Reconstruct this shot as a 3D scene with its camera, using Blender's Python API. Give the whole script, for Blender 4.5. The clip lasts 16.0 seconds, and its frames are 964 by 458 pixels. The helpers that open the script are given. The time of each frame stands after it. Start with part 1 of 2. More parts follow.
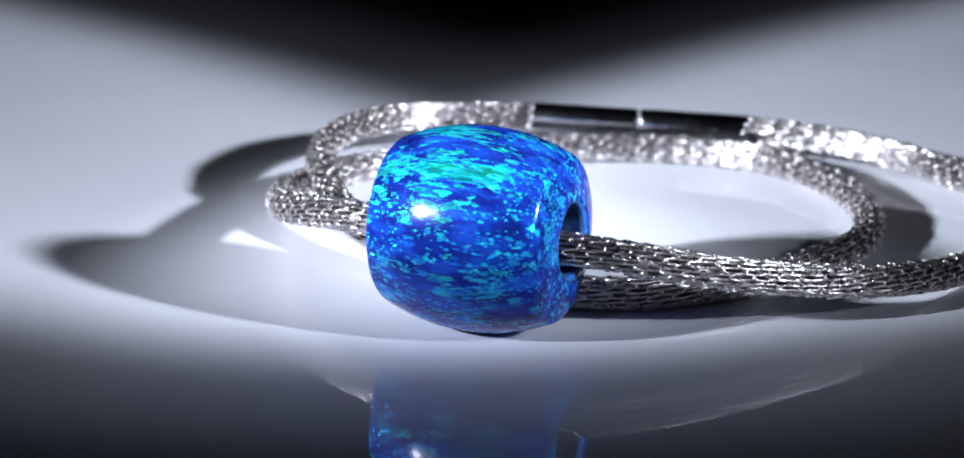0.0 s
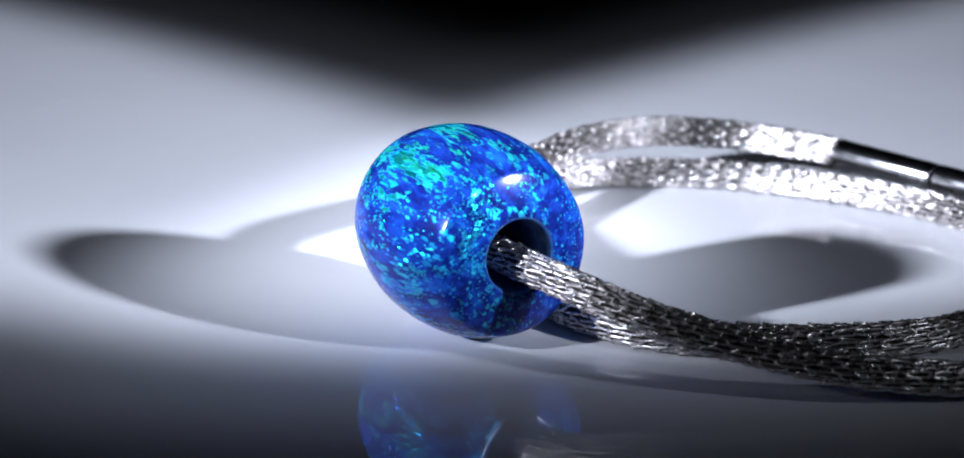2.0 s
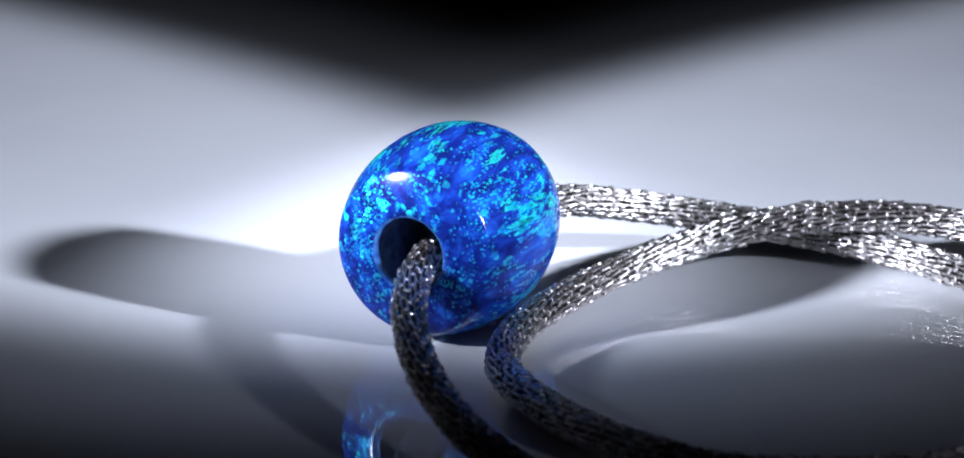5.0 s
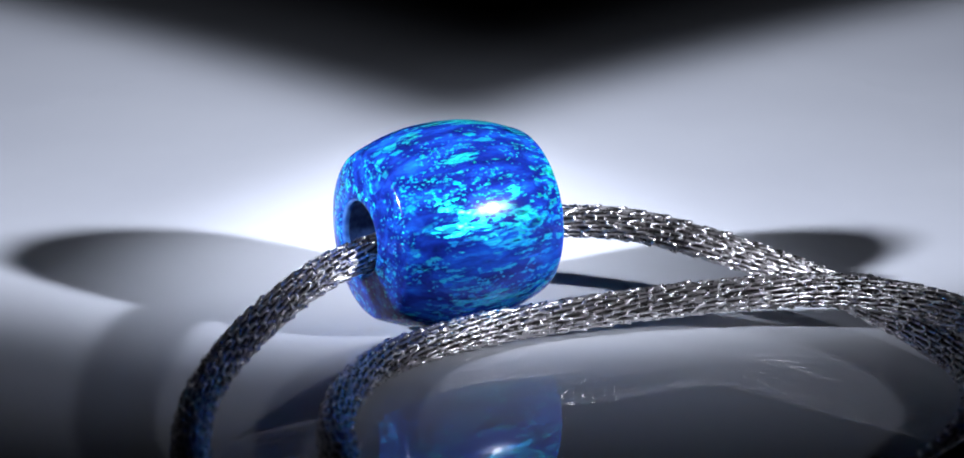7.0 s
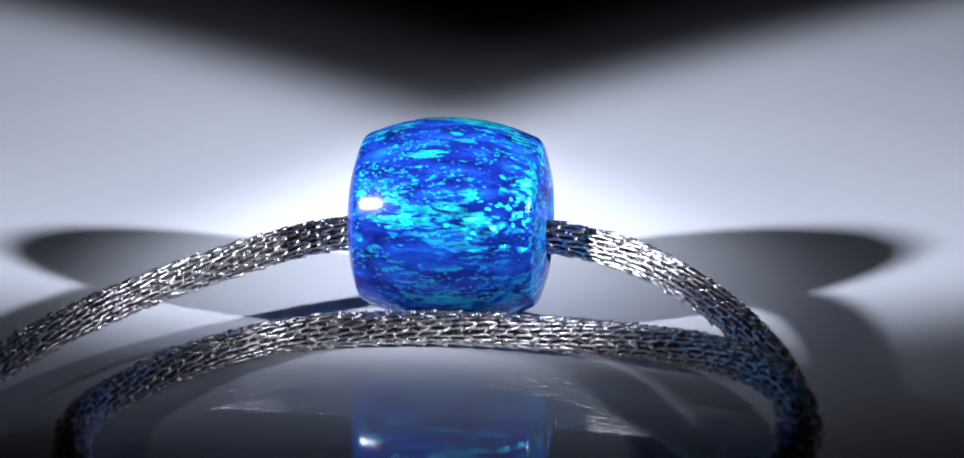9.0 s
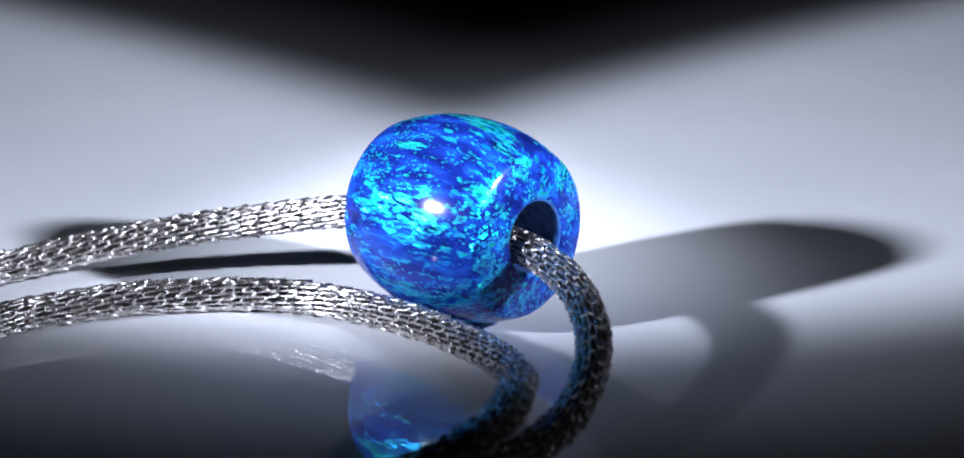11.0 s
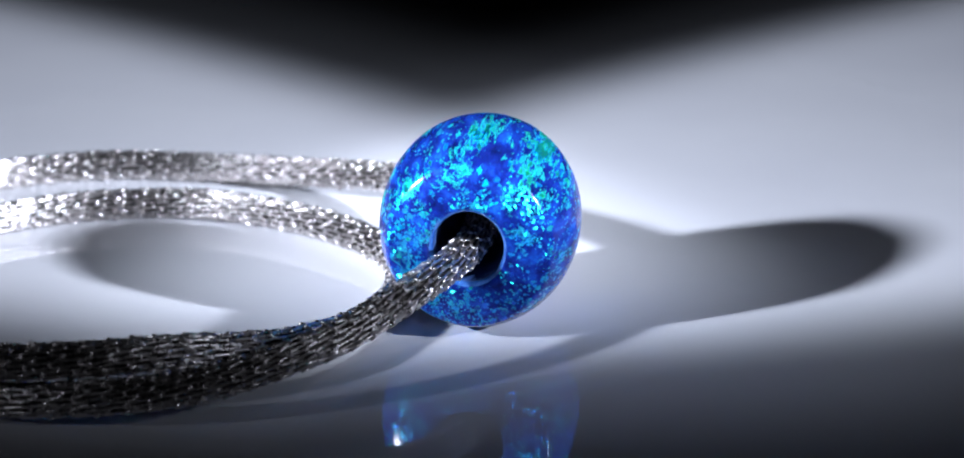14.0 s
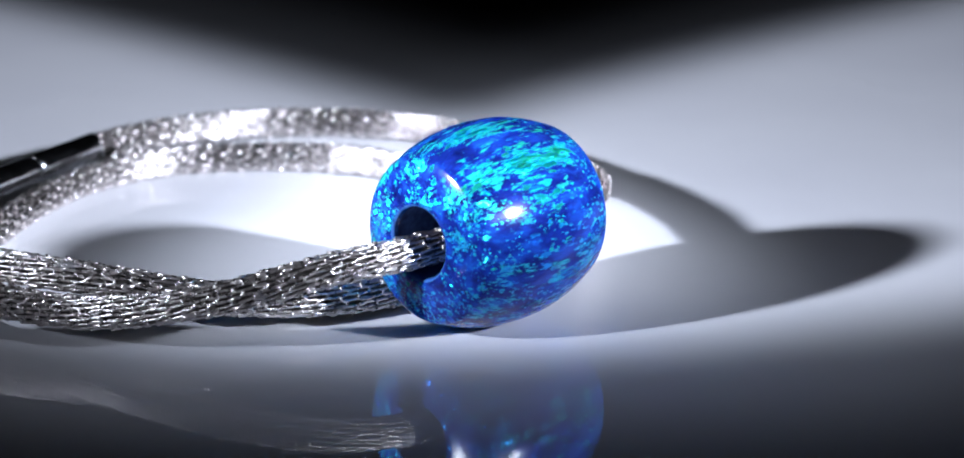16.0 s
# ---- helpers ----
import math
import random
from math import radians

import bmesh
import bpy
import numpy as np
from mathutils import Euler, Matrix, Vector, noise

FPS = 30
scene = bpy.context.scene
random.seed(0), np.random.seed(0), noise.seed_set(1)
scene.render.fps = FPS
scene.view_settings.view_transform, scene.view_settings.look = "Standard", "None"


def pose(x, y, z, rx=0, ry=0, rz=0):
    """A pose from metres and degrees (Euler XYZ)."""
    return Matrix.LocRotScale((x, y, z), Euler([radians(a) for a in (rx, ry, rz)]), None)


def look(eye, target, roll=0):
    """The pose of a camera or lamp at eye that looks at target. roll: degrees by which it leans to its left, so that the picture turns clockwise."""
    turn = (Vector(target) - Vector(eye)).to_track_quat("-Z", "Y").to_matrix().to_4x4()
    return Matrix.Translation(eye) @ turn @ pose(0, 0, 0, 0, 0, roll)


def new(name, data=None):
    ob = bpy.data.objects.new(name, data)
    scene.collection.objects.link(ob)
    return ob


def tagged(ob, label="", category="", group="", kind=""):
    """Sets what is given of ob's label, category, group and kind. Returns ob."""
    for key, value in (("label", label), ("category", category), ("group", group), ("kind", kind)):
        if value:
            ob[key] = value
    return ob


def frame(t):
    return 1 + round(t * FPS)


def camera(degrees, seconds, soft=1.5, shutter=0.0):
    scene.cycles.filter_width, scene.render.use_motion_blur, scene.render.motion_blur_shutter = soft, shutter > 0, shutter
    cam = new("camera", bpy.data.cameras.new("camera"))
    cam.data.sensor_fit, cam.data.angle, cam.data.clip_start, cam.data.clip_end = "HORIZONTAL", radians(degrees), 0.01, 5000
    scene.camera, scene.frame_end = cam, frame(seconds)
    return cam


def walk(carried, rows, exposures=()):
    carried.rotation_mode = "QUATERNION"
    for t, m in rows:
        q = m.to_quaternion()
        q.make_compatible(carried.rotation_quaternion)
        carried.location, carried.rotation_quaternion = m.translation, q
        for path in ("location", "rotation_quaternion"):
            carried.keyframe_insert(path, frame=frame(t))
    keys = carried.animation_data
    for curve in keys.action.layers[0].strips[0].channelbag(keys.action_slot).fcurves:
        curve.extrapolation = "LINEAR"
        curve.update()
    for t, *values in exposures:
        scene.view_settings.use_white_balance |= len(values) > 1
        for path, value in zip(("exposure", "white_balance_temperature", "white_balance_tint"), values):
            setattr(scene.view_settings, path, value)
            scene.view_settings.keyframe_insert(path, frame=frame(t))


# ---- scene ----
cam = camera(20.06, 16.0, soft=1.75)
cam.data.dof.use_dof = True
cam.data.dof.focus_distance = 0.188
cam.data.dof.aperture_fstop = 50.0
EYE = (0.00096, -0.18114, 0.06392)
PITCH = 17.50
VIEW = pose(*EYE, 90 - PITCH, 0, 0)
walk(cam, [(0.0, VIEW), (16.0, VIEW)])

# ---- light: two narrow focused lamps at the front corners, in a dark studio ----
world = bpy.data.worlds.new("studio")
scene.world = world
world.use_nodes = True
world.node_tree.nodes["Background"].inputs[0].default_value = (0.5, 0.55, 0.7, 1)
world.node_tree.nodes["Background"].inputs[1].default_value = 0.02

LAMP_COLOUR = (0.752, 0.812, 1.0)


def lamp(name, eye, target, watts, size, blend, radius):
    data = bpy.data.lights.new(name, "SPOT")
    data.energy, data.color = watts, LAMP_COLOUR
    data.spot_size, data.spot_blend, data.shadow_soft_size = radians(size), blend, radius
    ob = new(name, data)
    ob.matrix_world = look(eye, target)
    return ob


# (place, heading, drop, beam angle, watts of the beam, watts of the spill round it)
for eye, heading, drop, beam, watts, spill in (((0.1859, -0.1109, 0.1010), 146.0, 17.95, 16.8, 8.4, 0.68),
                                               ((-0.1651, -0.0949, 0.0884), 34.0, 18.0, 18.4, 6.9, 0.57)):
    eye = Vector(eye)
    aim = pose(0, 0, 0, 0, drop, heading) @ Vector((1, 0, 0))
    lamp("beam_lamp", eye, eye + aim, watts, beam, 0.45, 0.0065)
    lamp("spill_lamp", eye + Vector((0, -0.0005, 0.0005)), eye + aim, spill, 27, 1.0, 0.0065)


# ---- helpers for meshes and materials ----
def part(name, bm, material, parent, label=""):
    me = bpy.data.meshes.new(name)
    bm.to_mesh(me)
    bm.free()
    me.materials.append(material)
    ob = new(name, me)
    ob.parent = parent
    return tagged(ob, label)


def sock(node, name, value):
    node.inputs[name].default_value = value


def blank(name):
    m = bpy.data.materials.new(name)
    m.use_nodes = True
    t = m.node_tree
    return m, t.nodes, t.links, t.nodes["Principled BSDF"]


def ramp(nodes, stops):
    r = nodes.new("ShaderNodeValToRGB")
    e = r.color_ramp.elements
    while len(e) < len(stops):
        e.new(0.5)
    for k, (p, c) in zip(e, stops):
        k.position, k.color = p, (*c, 1)
    return r


def acrylic_material():
    m, n, l, b = blank("white_gloss_acrylic")
    tc = n.new("ShaderNodeTexCoord")
    a = n.new("ShaderNodeTexNoise")
    sock(a, "Scale", 45.0), sock(a, "Detail", 6.0)
    l.new(tc.outputs["Object"], a.inputs["Vector"])
    r = ramp(n, [(0.3, (0.74, 0.75, 0.77)), (0.7, (0.80, 0.81, 0.82))])
    l.new(a.outputs["Fac"], r.inputs[0])
    l.new(r.outputs[0], b.inputs["Base Color"])
    sock(b, "Roughness", 0.0)
    sock(b, "IOR", 1.5)
    return m


def dark_wall_material():
    m, n, l, b = blank("black_studio_cloth")
    tc, a = n.new("ShaderNodeTexCoord"), n.new("ShaderNodeTexNoise")
    sock(a, "Scale", 9.0), sock(a, "Detail", 6.0)
    l.new(tc.outputs["Object"], a.inputs["Vector"])
    r = ramp(n, [(0.3, (0.010, 0.010, 0.012)), (0.7, (0.018, 0.018, 0.021))])
    l.new(a.outputs["Fac"], r.inputs[0])
    l.new(r.outputs[0], b.inputs["Base Color"])
    sock(b, "Roughness", 0.9)
    return m


def steel_material(name, colour, low, high, scale, coat=0.0):
    m, n, l, b = blank(name)
    tc, a = n.new("ShaderNodeTexCoord"), n.new("ShaderNodeTexNoise")
    sock(a, "Scale", scale), sock(a, "Detail", 5.0)
    l.new(tc.outputs["Object"], a.inputs["Vector"])
    g = n.new("ShaderNodeMapRange")
    sock(g, "From Min", 0.3), sock(g, "From Max", 0.7), sock(g, "To Min", low), sock(g, "To Max", high)
    l.new(a.outputs["Fac"], g.inputs["Value"])
    l.new(g.outputs[0], b.inputs["Roughness"])
    r = ramp(n, [(0.3, tuple(0.82 * v for v in colour)), (0.7, colour)])
    l.new(a.outputs["Fac"], r.inputs[0])
    l.new(r.outputs[0], b.inputs["Base Color"])
    sock(b, "Metallic", 1.0)
    sock(b, "Coat Weight", coat), sock(b, "Coat Roughness", 0.06)
    return m


def opal_material():
    """Polished blue opal: streaky flakes along the bore, each tilted its own way under a clear gloss."""
    m, n, l, b = blank("blue_opal")
    tc = n.new("ShaderNodeTexCoord")
    geo = n.new("ShaderNodeNewGeometry")

    def math_node(op, a, c, clamp=False):
        k = n.new("ShaderNodeMath")
        k.operation, k.use_clamp = op, clamp
        for i, v in enumerate((a, c)):
            if isinstance(v, (int, float)):
                k.inputs[i].default_value = v
            else:
                l.new(v, k.inputs[i])
        return k.outputs[0]

    def vector_node(op, *values):
        k = n.new("ShaderNodeVectorMath")
        k.operation = op
        for i, v in enumerate(values):
            if isinstance(v, tuple):
                k.inputs[i].default_value = v
            else:
                l.new(v, k.inputs[i])
        return k.outputs[0]

    def noise_at(vector, detail, rough=0.55):
        k = n.new("ShaderNodeTexNoise")
        sock(k, "Scale", 1.0), sock(k, "Detail", detail), sock(k, "Roughness", rough)
        l.new(vector, k.inputs["Vector"])
        return k

    def between(value, low, high, to_low=0.0, to_high=1.0):
        k = n.new("ShaderNodeMapRange")
        k.interpolation_type = "SMOOTHSTEP"
        sock(k, "From Min", low), sock(k, "From Max", high), sock(k, "To Min", to_low), sock(k, "To Max", to_high)
        l.new(value, k.inputs["Value"])
        return k.outputs[0]

    def blend(factor, a, c):
        k = n.new("ShaderNodeMix")
        k.data_type = "RGBA"
        l.new(factor, k.inputs["Factor"])
        for i, v in ((6, a), (7, c)):
            if isinstance(v, tuple):
                k.inputs[i].default_value = v
            else:
                l.new(v, k.inputs[i])
        return k.outputs[2]

    p = tc.outputs["Object"]
    wander = noise_at(vector_node("MULTIPLY", p, (420.0, 700.0, 700.0)), 3.0).outputs["Color"]
    fray_node = noise_at(vector_node("MULTIPLY", p, (1500.0, 8200.0, 8200.0)), 4.0)
    fray, fray_value = fray_node.outputs["Color"], fray_node.outputs["Fac"]

    def flakes(sx, sy, shift, share, edge):
        """Random lean and a soft-edged mask of scattered flakes."""
        v = vector_node("MULTIPLY", p, (sx, sy, sy))
        v = vector_node("MULTIPLY_ADD", wander, (0.9, 0.9, 0.9), v)
        v = vector_node("MULTIPLY_ADD", fray, (0.5, 0.8, 0.8), v)
        v = vector_node("ADD", v, (shift, shift * 1.7, shift * 0.6))
        k = n.new("ShaderNodeTexVoronoi")
        sock(k, "Scale", 1.0)
        l.new(v, k.inputs["Vector"])
        c = n.new("ShaderNodeSeparateColor")
        l.new(k.outputs["Color"], c.inputs[0])
        patch = noise_at(vector_node("MULTIPLY_ADD", p, (190.0, 330.0, 330.0), (shift, 0.0, shift)), 2.0).outputs["Fac"]
        level = math_node("ADD", c.outputs[0], math_node("MULTIPLY", math_node("SUBTRACT", patch, 0.5), 1.5))
        rim = n.new("ShaderNodeTexVoronoi")
        rim.feature = "DISTANCE_TO_EDGE"
        sock(rim, "Scale", 1.0)
        l.new(v, rim.inputs["Vector"])
        mask = math_node("MULTIPLY", between(level, 1.0 - share, 1.10 - share), between(rim.outputs["Distance"], 0.0, 0.16 * edge))
        return k.outputs["Color"], c, mask

    # the milky blue body, clouded in two scales
    cloud = noise_at(vector_node("MULTIPLY_ADD", wander, (0.8, 0.8, 0.8), vector_node("MULTIPLY", p, (230.0, 900.0, 900.0))), 5.0, 0.6)
    body = ramp(n, [(0.28, (0.002, 0.005, 0.05)), (0.48, (0.005, 0.016, 0.165)), (0.60, (0.007, 0.042, 0.29)), (0.76, (0.009, 0.12, 0.47))])
    l.new(cloud.outputs["Fac"], body.inputs[0])
    colour, lean, shine = body.outputs[0], None, None
    hues = [(0.12, (0.001, 0.08, 0.72)), (0.28, (0.001, 0.34, 0.92)), (0.46, (0.006, 0.82, 0.98)), (0.72, (0.03, 0.98, 0.90)), (0.98, (0.02, 0.96, 0.52))]
    axis = n.new("ShaderNodeSeparateXYZ")
    l.new(p, axis.inputs[0])
    one_end = between(axis.outputs[0], 0.0030, 0.0060)  # one end of the stone is clearer
    other_end = between(axis.outputs[0], -0.0025, -0.0060)

    # fibres along the bore, in drifts
    drift = noise_at(vector_node("MULTIPLY_ADD", p, (150.0, 430.0, 430.0), (7.6, 3.4, 1.3)), 3.0).outputs["Fac"]
    for sx, sy, shift, low in ((300.0, 1700.0, 0.0, 0.545), (430.0, 3600.0, 5.7, 0.565)):
        v = vector_node("MULTIPLY_ADD", wander, (0.7, 1.3, 1.3), vector_node("MULTIPLY_ADD", p, (sx, sy, sy), (shift, shift, shift)))
        fibre = noise_at(v, 4.0, 0.62)
        level = math_node("ADD", fibre.outputs["Fac"], math_node("MULTIPLY", math_node("SUBTRACT", drift, 0.52), 1.15))
        level = math_node("SUBTRACT", level, math_node("ADD", math_node("MULTIPLY", one_end, 0.12), math_node("MULTIPLY", other_end, 0.045)))
        level = math_node("ADD", level, math_node("MULTIPLY", math_node("SUBTRACT", fray_value, 0.5), 0.28))
        mask = between(level, low, low + 0.22)
        hue = ramp(n, hues)
        tone = noise_at(vector_node("MULTIPLY_ADD", p, (260.0, 1100.0, 1100.0), (9.1, shift, 2.2)), 3.0).outputs["Fac"]
        l.new(between(math_node("ADD", math_node("MULTIPLY", tone, 0.6), math_node("MULTIPLY", fray_value, 0.4)), 0.34, 0.62, 0.24, 1.0), hue.inputs[0])
        colour = blend(mask, colour, hue.outputs[0])
        tilt = vector_node("MULTIPLY_ADD", vector_node("SUBTRACT", fibre.outputs["Color"], (0.5, 0.5, 0.5)), (2.7, 2.7, 2.7), (0.5, 0.5, 0.5))
        lean = blend(mask, lean if lean else (0.5, 0.5, 0.5, 1), tilt)
        shine = math_node("MAXIMUM", shine, mask) if shine else mask
    # small scattered platelets
    for sx, sy, shift, share, edge in ((800.0, 2600.0, 7.3, 0.14, 0.95), (1900.0, 4600.0, 3.1, 0.11, 0.95), (4200.0, 7500.0, 11.9, 0.06, 0.9)):
        tilt, c, mask = flakes(sx, sy, shift, share, edge)
        mask = math_node("MULTIPLY", mask, between(c.outputs[2], 0.0, 1.0, 0.2, 1.0))
        mask = math_node("MULTIPLY", mask, math_node("SUBTRACT", 1.0, math_node("MULTIPLY", one_end, 0.55)))
        hue = ramp(n, hues)
        l.new(math_node("ADD", math_node("MULTIPLY", c.outputs[1], 0.62), math_node("MULTIPLY", fray_value, 0.5)), hue.inputs[0])
        colour = blend(mask, colour, hue.outputs[0])
        lean = blend(mask, lean, tilt)
        shine = math_node("MAXIMUM", shine, mask)
    # up-facing flakes stay cyan and green, others get shade painted in as dim violet
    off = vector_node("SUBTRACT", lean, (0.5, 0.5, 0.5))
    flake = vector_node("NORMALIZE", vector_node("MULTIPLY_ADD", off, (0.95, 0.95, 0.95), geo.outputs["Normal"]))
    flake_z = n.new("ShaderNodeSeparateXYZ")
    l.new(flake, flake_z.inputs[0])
    violet_shade = math_node("MULTIPLY", between(flake_z.outputs[2], 0.34, 0.06), math_node("MULTIPLY", shine, 0.93))
    colour = blend(violet_shade, colour, (0.018, 0.014, 0.52, 1))
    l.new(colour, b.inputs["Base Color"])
    l.new(between(shine, 0.0, 1.0, 0.10, 0.92), b.inputs["Metallic"])
    l.new(between(shine, 0.0, 1.0, 0.5, 0.31), b.inputs["Roughness"])
    sock(b, "Subsurface Weight", 0.25), sock(b, "Subsurface Radius", (0.08, 0.25, 1.0)), sock(b, "Subsurface Scale", 0.004)
    sock(b, "Specular Tint", (0.02, 0.25, 1.0, 1)), sock(b, "Specular IOR Level", 0.0)
    l.new(flake, b.inputs["Normal"])
    sock(b, "Coat Weight", 0.75), sock(b, "Coat Roughness", 0.15), sock(b, "Coat IOR", 1.42)
    l.new(geo.outputs["Normal"], b.inputs["Coat Normal"])
    return m


def tape_material():
    m, n, l, b = blank("clear_tape")
    tc, a = n.new("ShaderNodeTexCoord"), n.new("ShaderNodeTexNoise")
    sock(a, "Scale", 1800.0)
    l.new(tc.outputs["Object"], a.inputs["Vector"])
    r = ramp(n, [(0.3, (0.85, 0.86, 0.88)), (0.7, (0.95, 0.95, 0.96))])
    l.new(a.outputs["Fac"], r.inputs[0])
    l.new(r.outputs[0], b.inputs["Base Color"])
    sock(b, "Roughness", 0.15), sock(b, "Transmission Weight", 0.92)
    return m


def bore_material(name, dark, light, rough):
    m, n, l, b = blank(name)
    tc, a = n.new("ShaderNodeTexCoord"), n.new("ShaderNodeTexNoise")
    sock(a, "Scale", 1500.0), sock(a, "Detail", 5.0)
    l.new(tc.outputs["Object"], a.inputs["Vector"])
    r = ramp(n, [(0.35, dark), (0.7, light)])
    l.new(a.outputs["Fac"], r.inputs[0])
    l.new(r.outputs[0], b.inputs["Base Color"])
    sock(b, "Roughness", rough), sock(b, "Specular IOR Level", 0.15 if rough > 0.5 else 0.6)
    return m


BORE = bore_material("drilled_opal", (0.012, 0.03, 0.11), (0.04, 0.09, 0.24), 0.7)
FROSTED = bore_material("frosted_opal", (0.012, 0.06, 0.26), (0.05, 0.16, 0.42), 0.16)
ACRYLIC, CLOTH, OPAL = acrylic_material(), dark_wall_material(), opal_material()
WIRE = steel_material("bright_steel_wire", (0.76, 0.715, 0.69), 0.23, 0.35, 2500.0, 0.45)
# shade in the cord's gaps, put into a darker copy of the wire's steel
SHADED_STEEL = steel_material("shaded_steel", (0.20, 0.185, 0.175), 0.3, 0.45, 2500.0)
POLISHED = steel_material("polished_steel", (0.62, 0.63, 0.65), 0.12, 0.2, 700.0)
TAPE = tape_material()


# ---- the setting ----
def slab(name, x0, x1, y0, y1, z0, z1, material, label):
    bm = bmesh.new()
    bmesh.ops.create_cube(bm, size=1)
    for v in bm.verts:
        v.co = Vector(((x0 + x1) / 2 + v.co.x * (x1 - x0), (y0 + y1) / 2 + v.co.y * (y1 - y0),
                       (z0 + z1) / 2 + v.co.z * (z1 - z0)))
    return tagged(part(name, bm, material, None), label, name.split("_")[0], kind="structure")


R0, R1 = 0.9, 0.95
slab("floor", -R1, R1, -R1, R1, -0.02, 0, ACRYLIC, "glossy white acrylic surface, lit by two narrow beams")
slab("wall_north", -R1, R1, R0, R1, 0.001, 0.9, CLOTH, "plain black cloth studio backdrop")
slab("wall_south", -R1, R1, -R1, -R0, 0.001, 0.9, CLOTH, "plain black cloth studio side")
slab("wall_east", R0, R1, -R0, R0, 0.001, 0.9, CLOTH, "plain black cloth studio side")
slab("wall_west", -R1, -R0, -R0, R0, 0.001, 0.9, CLOTH, "plain black cloth studio side")
slab("ceiling", -R1, R1, -R1, R1, 0.901, 0.93, CLOTH, "plain black cloth over the studio")


# ---- the opal bead ----
BEAD_AT = (0.00086, -0.00117, 0.0)
BEAD_TURN = -23.26  # the bore's heading at the start


def smooth_line(points, steps):
    """Catmull-Rom through points, open."""
    p = np.array(points, float)
    p = np.vstack([2 * p[0] - p[1], p, 2 * p[-1] - p[-2]])
    out = []
    for i in range(1, len(p) - 2):
        a, b, c, d = p[i - 1:i + 3]
        for f in np.arange(steps) / steps:
            out.append(0.5 * (2 * b + (c - a) * f + (2 * a - 5 * b + 4 * c - d) * f * f + (3 * b - a - 3 * c + d) * f ** 3))
    out.append(p[-2])
    return np.array(out)


def spun(name, loop, material, parent, label=""):
    """A mesh part turned about the x axis from a line of (x, r) in millimetres, stood on the floor."""
    n, k = 128, len(loop)
    bm = bmesh.new()
    rings = []
    for i in range(n):
        a = 2 * math.pi * i / n
        rings.append([bm.verts.new((x / 1000, r / 1000 * math.cos(a), 0.0072 + 1.028 * r / 1000 * math.sin(a))) for x, r in loop])
    for i in range(n):
        a, b = rings[i], rings[(i + 1) % n]
        for j in range(k - 1):
            bm.faces.new((a[j], b[j], b[j + 1], a[j + 1])).smooth = True
    bm.normal_update()
    return part(name, bm, material, parent, label)


def build_bead():
    half = [(0, 7.0), (2.0, 6.88), (3.8, 6.50), (5.1, 6.07), (5.75, 5.82), (6.02, 5.66), (6.2, 5.42), (6.45, 4.80), (6.72, 3.9),
            (6.88, 3.2), (6.92, 2.85), (6.88, 2.66)]
    outer = smooth_line(half, 4)
    base = new("opal_bead")
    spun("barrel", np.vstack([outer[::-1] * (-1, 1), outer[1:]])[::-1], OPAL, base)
    rim = smooth_line([(6.88, 2.66), (6.74, 2.50), (6.45, 2.42)], 4)
    spun("bore_rim", rim[::-1], FROSTED, base, "pale frosted chamfer round the bore")
    spun("bore_rim", rim * (-1, 1), FROSTED, base, "pale frosted chamfer round the bore")
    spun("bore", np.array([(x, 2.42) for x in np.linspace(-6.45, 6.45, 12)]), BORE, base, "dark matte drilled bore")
    return tagged(base, "polished blue opal barrel bead with cyan and green flakes", "bead")


bead = build_bead()

# ---- the bracelet: one steel mesh cord, wound twice, with a straight clasp ----
CORD_R = 0.00122
# the cord's line in millimetres, stretch by stretch
FROM_BEAD = [(-2.6, 0.5, 6.5), (-9.3, 6.1, 6.05), (-13.2, 12.6, 4.45), (-14.5, 20.8, 2.84), (-12.8, 28.4, 1.9), (-8.9, 34.7, 1.24)]
INNER_TURN = [(-1.6, 38.7, 1.25), (7.4, 40.3, 1.3), (16.6, 40.1, 1.3), (24.0, 37.2, 1.25), (28.8, 31.0, 1.22), (30.9, 23.1, 1.22),
              (29.8, 15.2, 1.22), (25.7, 9.6, 1.3), (19.5, 5.0, 1.3), (12.3, 2.5, 1.22), (4.3, 3.9, 1.3), (-3.3, 8.7, 1.7), (-8.8, 15.4, 2.7)]
OUTER_TURN = [(-11.3, 22.9, 3.9), (-11.7, 30.6, 4.22), (-9.1, 37.6, 4.0), (-3.6, 42.3, 3.5), (5.4, 43.5, 3.2)]
BACK_TO_BEAD = [(23.2, 42.4, 2.35), (31.8, 38.9, 1.95), (38.2, 34.0, 1.4), (41.7, 27.7, 1.22), (42.2, 19.7, 1.22), (39.2, 11.6, 1.25),
                (34.25, 5.4, 1.75), (27.8, 0.35, 2.85), (18.7, -2.95, 4.45), (8.5, -3.35, 6.2)]
CLASP_A, CLASP_B = Vector(OUTER_TURN[-1]) / 1000, Vector(BACK_TO_BEAD[0]) / 1000


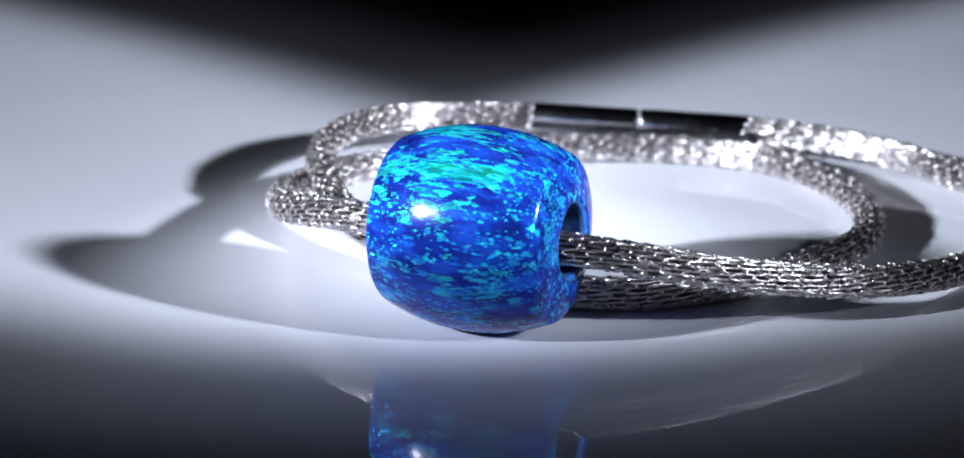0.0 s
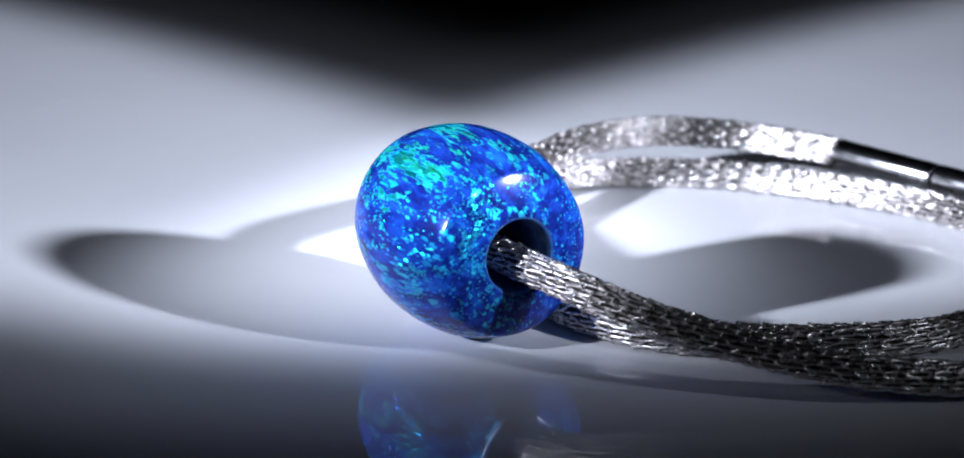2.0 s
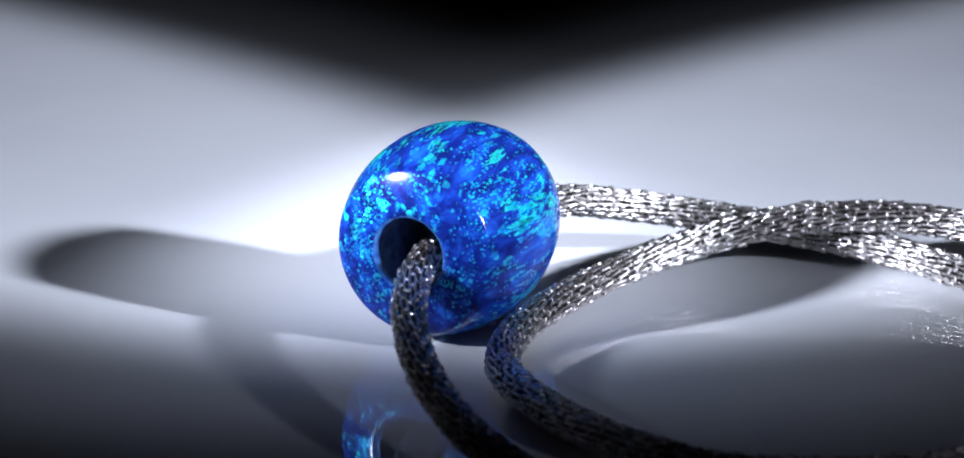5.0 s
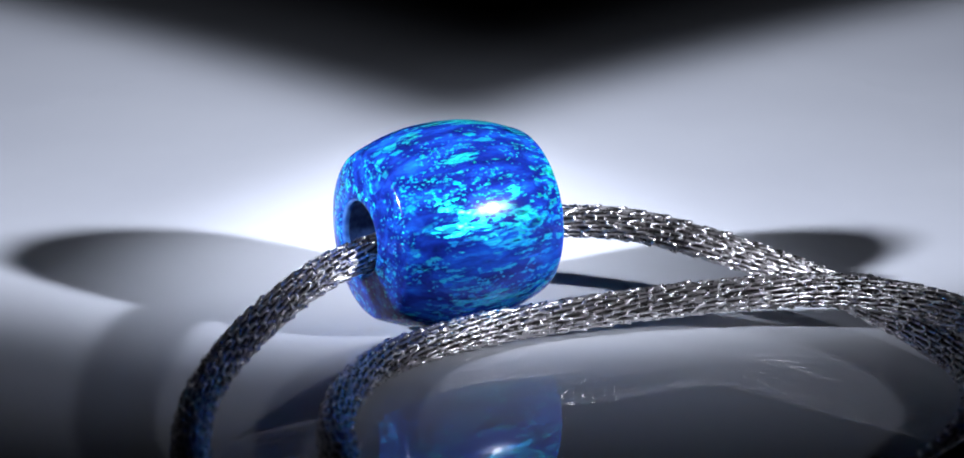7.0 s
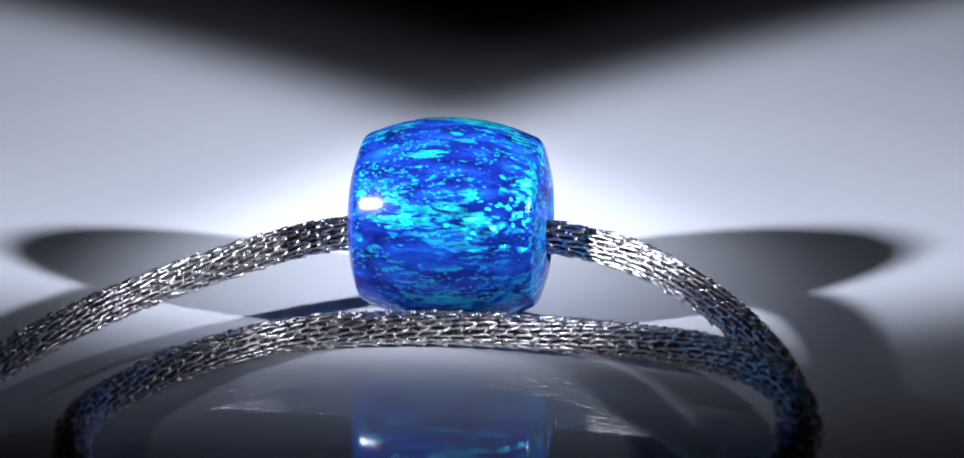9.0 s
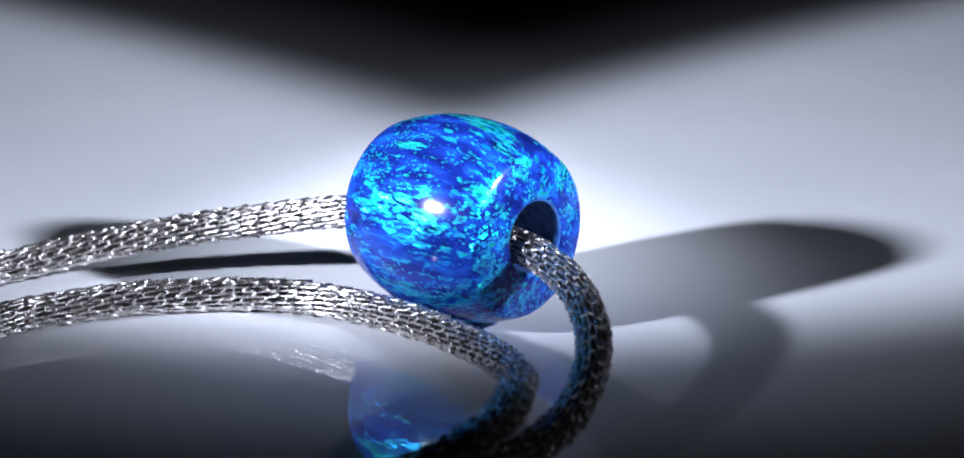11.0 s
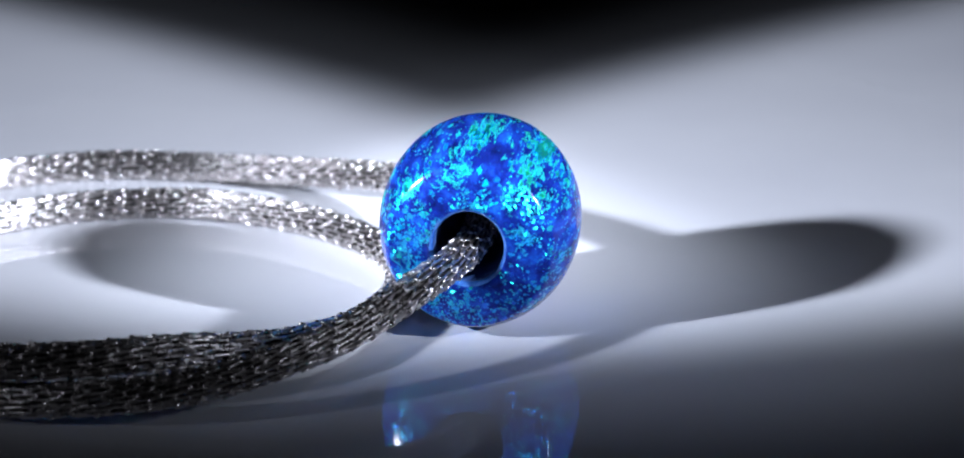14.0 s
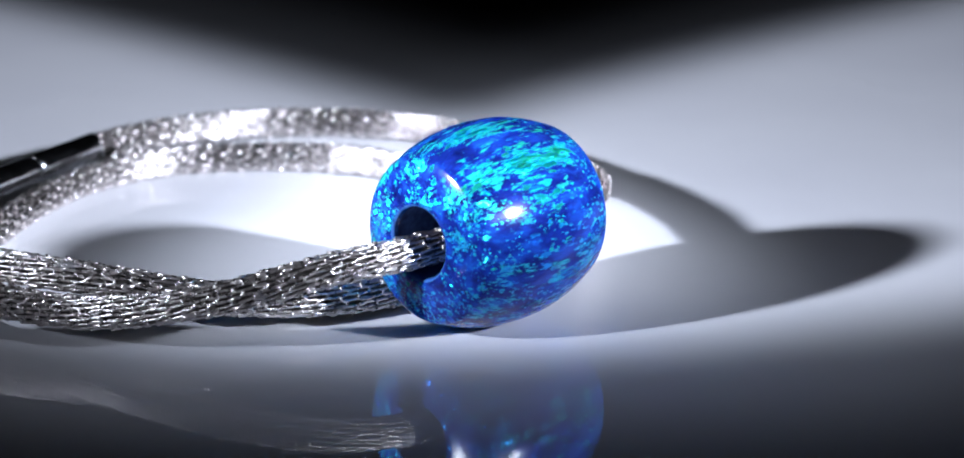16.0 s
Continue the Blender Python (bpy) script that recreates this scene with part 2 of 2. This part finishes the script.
def cord_frames(step):
    """Points along the cord from one clasp end round to the other, with two side directions at each."""
    p = smooth_line(BACK_TO_BEAD + FROM_BEAD + INNER_TURN + OUTER_TURN, 24) / 1000
    d = np.concatenate([[0], np.cumsum(np.linalg.norm(np.diff(p, axis=0), axis=1))])
    s = np.linspace(0, d[-1], int(d[-1] / step) + 1)
    q = np.stack([np.interp(s, d, p[:, i]) for i in range(3)], -1)
    t = np.gradient(q, axis=0)
    t /= np.linalg.norm(t, axis=1)[:, None]
    side = np.cross(t, (0, 0, 1.0))
    side /= np.linalg.norm(side, axis=1)[:, None]
    up = np.cross(side, t)
    return s, q, side, up


def tube(points, n1, n2, radius, sides):
    """Vertices and faces of a tube along points, given two side directions."""
    a = np.arange(sides) * 2 * np.pi / sides
    rad = np.broadcast_to(np.asarray(radius, float), (len(points),))[:, None, None]
    v = points[:, None] + rad * (np.cos(a)[:, None] * n1[:, None] + np.sin(a)[:, None] * n2[:, None])
    k = len(points)
    i, j = np.meshgrid(np.arange(k - 1), np.arange(sides), indexing="ij")
    f = np.stack([i * sides + j, i * sides + (j + 1) % sides, (i + 1) * sides + (j + 1) % sides, (i + 1) * sides + j], -1)
    return v.reshape(-1, 3), f.reshape(-1, 4)


def fast_mesh(name, v, f, material, parent, label=""):
    me = bpy.data.meshes.new(name)
    me.vertices.add(len(v))
    me.vertices.foreach_set("co", v.ravel())
    me.loops.add(f.size)
    me.loops.foreach_set("vertex_index", f.ravel().astype(np.int32))
    me.polygons.add(len(f))
    me.polygons.foreach_set("loop_start", np.arange(0, f.size, 4, dtype=np.int32))
    me.polygons.foreach_set("loop_total", np.full(len(f), 4, np.int32))
    me.materials.append(material)
    me.update(calc_edges=True)
    me.polygons.foreach_set("use_smooth", np.ones(len(f), bool))
    ob = new(name, me)
    ob.parent = parent
    return tagged(ob, label)


def build_bracelet():
    base = new("mesh_bracelet")
    tagged(base, "silver steel mesh cord bracelet wound twice, lying on white acrylic", "bracelet")
    s, q, side, up = cord_frames(0.0002)
    length = s[-1]
    # wire knitted round and round, an outer and an inner layer
    def knit(columns, course, radius, wire, seed, twist):
        loop_pts = 18
        rows = int(length / course) - 1
        i = np.arange(rows * columns * loop_pts)
        u = 2 * np.pi * (i % loop_pts) / loop_pts
        stitch = i // loop_pts
        wale = 2 * np.pi / columns
        rng = np.random.default_rng(seed)
        jit = np.repeat(rng.normal(0, 1, (rows * columns, 4)), loop_pts, axis=0)
        theta = (stitch + u / (2 * np.pi)) * wale + 0.14 * wale * np.sin(2 * u) + 0.07 * wale * jit[:, 0] * np.sin(u / 2) * 1.6
        along = (stitch / columns + 0.9) * course - 0.78 * course * np.cos(u) * (1 + 0.07 * jit[:, 1]) + 0.05 * course * jit[:, 3] * np.sin(u / 2)
        rad = radius + 0.00005 * np.cos(2 * u) - 0.00003 * np.cos(u) + 0.000025 * jit[:, 2] * np.sin(u / 2)
        along = np.clip(along, 0, length)
        c, n1, n2 = (np.stack([np.interp(along, s, a[:, k]) for k in range(3)], -1) for a in (q, side, up))
        theta = theta + twist * along
        out = np.cos(theta)[:, None] * n1 + np.sin(theta)[:, None] * n2
        w = c + rad[:, None] * out
        t = np.gradient(w, axis=0)
        t /= np.linalg.norm(t, axis=1)[:, None]
        b1 = np.cross(t, out)
        b1 /= np.linalg.norm(b1, axis=1)[:, None]
        return tube(w, b1, np.cross(b1, t), wire, 6)

    v, f = knit(9, 0.00165, CORD_R - 0.00012, 0.000098, 4, 60.0)
    fast_mesh("knitted_wire", v, f, WIRE, base, "bright knitted steel wire")
    # the inner layer's dark colour paints the shade between the wires
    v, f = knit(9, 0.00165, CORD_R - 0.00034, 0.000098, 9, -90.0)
    fast_mesh("inner_knit", v, f, SHADED_STEEL, base, "inner layer of knitted wire, darkened for the shade in the gaps")
    # added tube down the hollow cord, coloured dark as the shade within
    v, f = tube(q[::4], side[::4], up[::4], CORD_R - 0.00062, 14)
    fast_mesh("cord_shade_tube", v, f, SHADED_STEEL, base, "dark tube added for the shade inside the cord")
    # the clasp: two steel barrels with a narrow gap
    axis = CLASP_B - CLASP_A
    turn = axis.to_track_quat("X", "Z").to_matrix().to_4x4()
    half = axis.length / 2
    for k, x0 in ((0, -0.0004), (1, half + 0.0001)):
        ln = half + 0.0003
        prof = [(0, 0.0008), (0, 0.00105), (0.00008, 0.00114), (0.0002, 0.00117), (ln - 0.0002, 0.00117), (ln - 0.00008, 0.00114),
                (ln, 0.00105), (ln, 0.0008)]
        bm = bmesh.new()
        n = 40
        rings = [[bm.verts.new((x0 + x, r * math.cos(2 * math.pi * j / n), r * math.sin(2 * math.pi * j / n))) for j in range(n)] for x, r in prof]
        for a, b in zip(rings, rings[1:]):
            for j in range(n):
                fc = bm.faces.new((a[j], a[(j + 1) % n], b[(j + 1) % n], b[j]))
                fc.smooth = True
        bm.faces.new(rings[0]), bm.faces.new(rings[-1][::-1])
        bmesh.ops.recalc_face_normals(bm, faces=bm.faces)
        bm.transform(Matrix.Translation(CLASP_A) @ turn)
        part("clasp_barrel", bm, POLISHED, base, "polished steel magnetic clasp barrel")
    # a crumpled scrap of clear tape that holds the two turns together
    bm = bmesh.new()
    bmesh.ops.create_icosphere(bm, subdivisions=4, radius=1)
    for v in bm.verts:
        k = 1 + 0.38 * noise.noise(v.co * 1.7) + 0.18 * noise.noise(v.co * 5.0)
        v.co = Vector((v.co.x * 0.00035, v.co.y * 0.00085, v.co.z * 0.00030)) * k
    for fc in bm.faces:
        fc.smooth = True
    bm.transform(pose(-0.0121, 0.0250, 0.00495, 0, 25, 12))
    part("tape_scrap", bm, TAPE, base, "crumpled clear tape where the turns cross")
    return base


bracelet = build_bracelet()

# ---- what moves: both turn with the unseen turntable ----
RATE = 18.167


def motions():
    times = [k * 0.25 for k in range(65)]
    start = pose(*BEAD_AT, 0, 0, BEAD_TURN)
    walk(bead, [(t, pose(0, 0, 0, 0, 0, -RATE * t) @ start) for t in times])
    walk(bracelet, [(t, pose(0, 0, 0, 0, 0, -RATE * t)) for t in times])


motions()
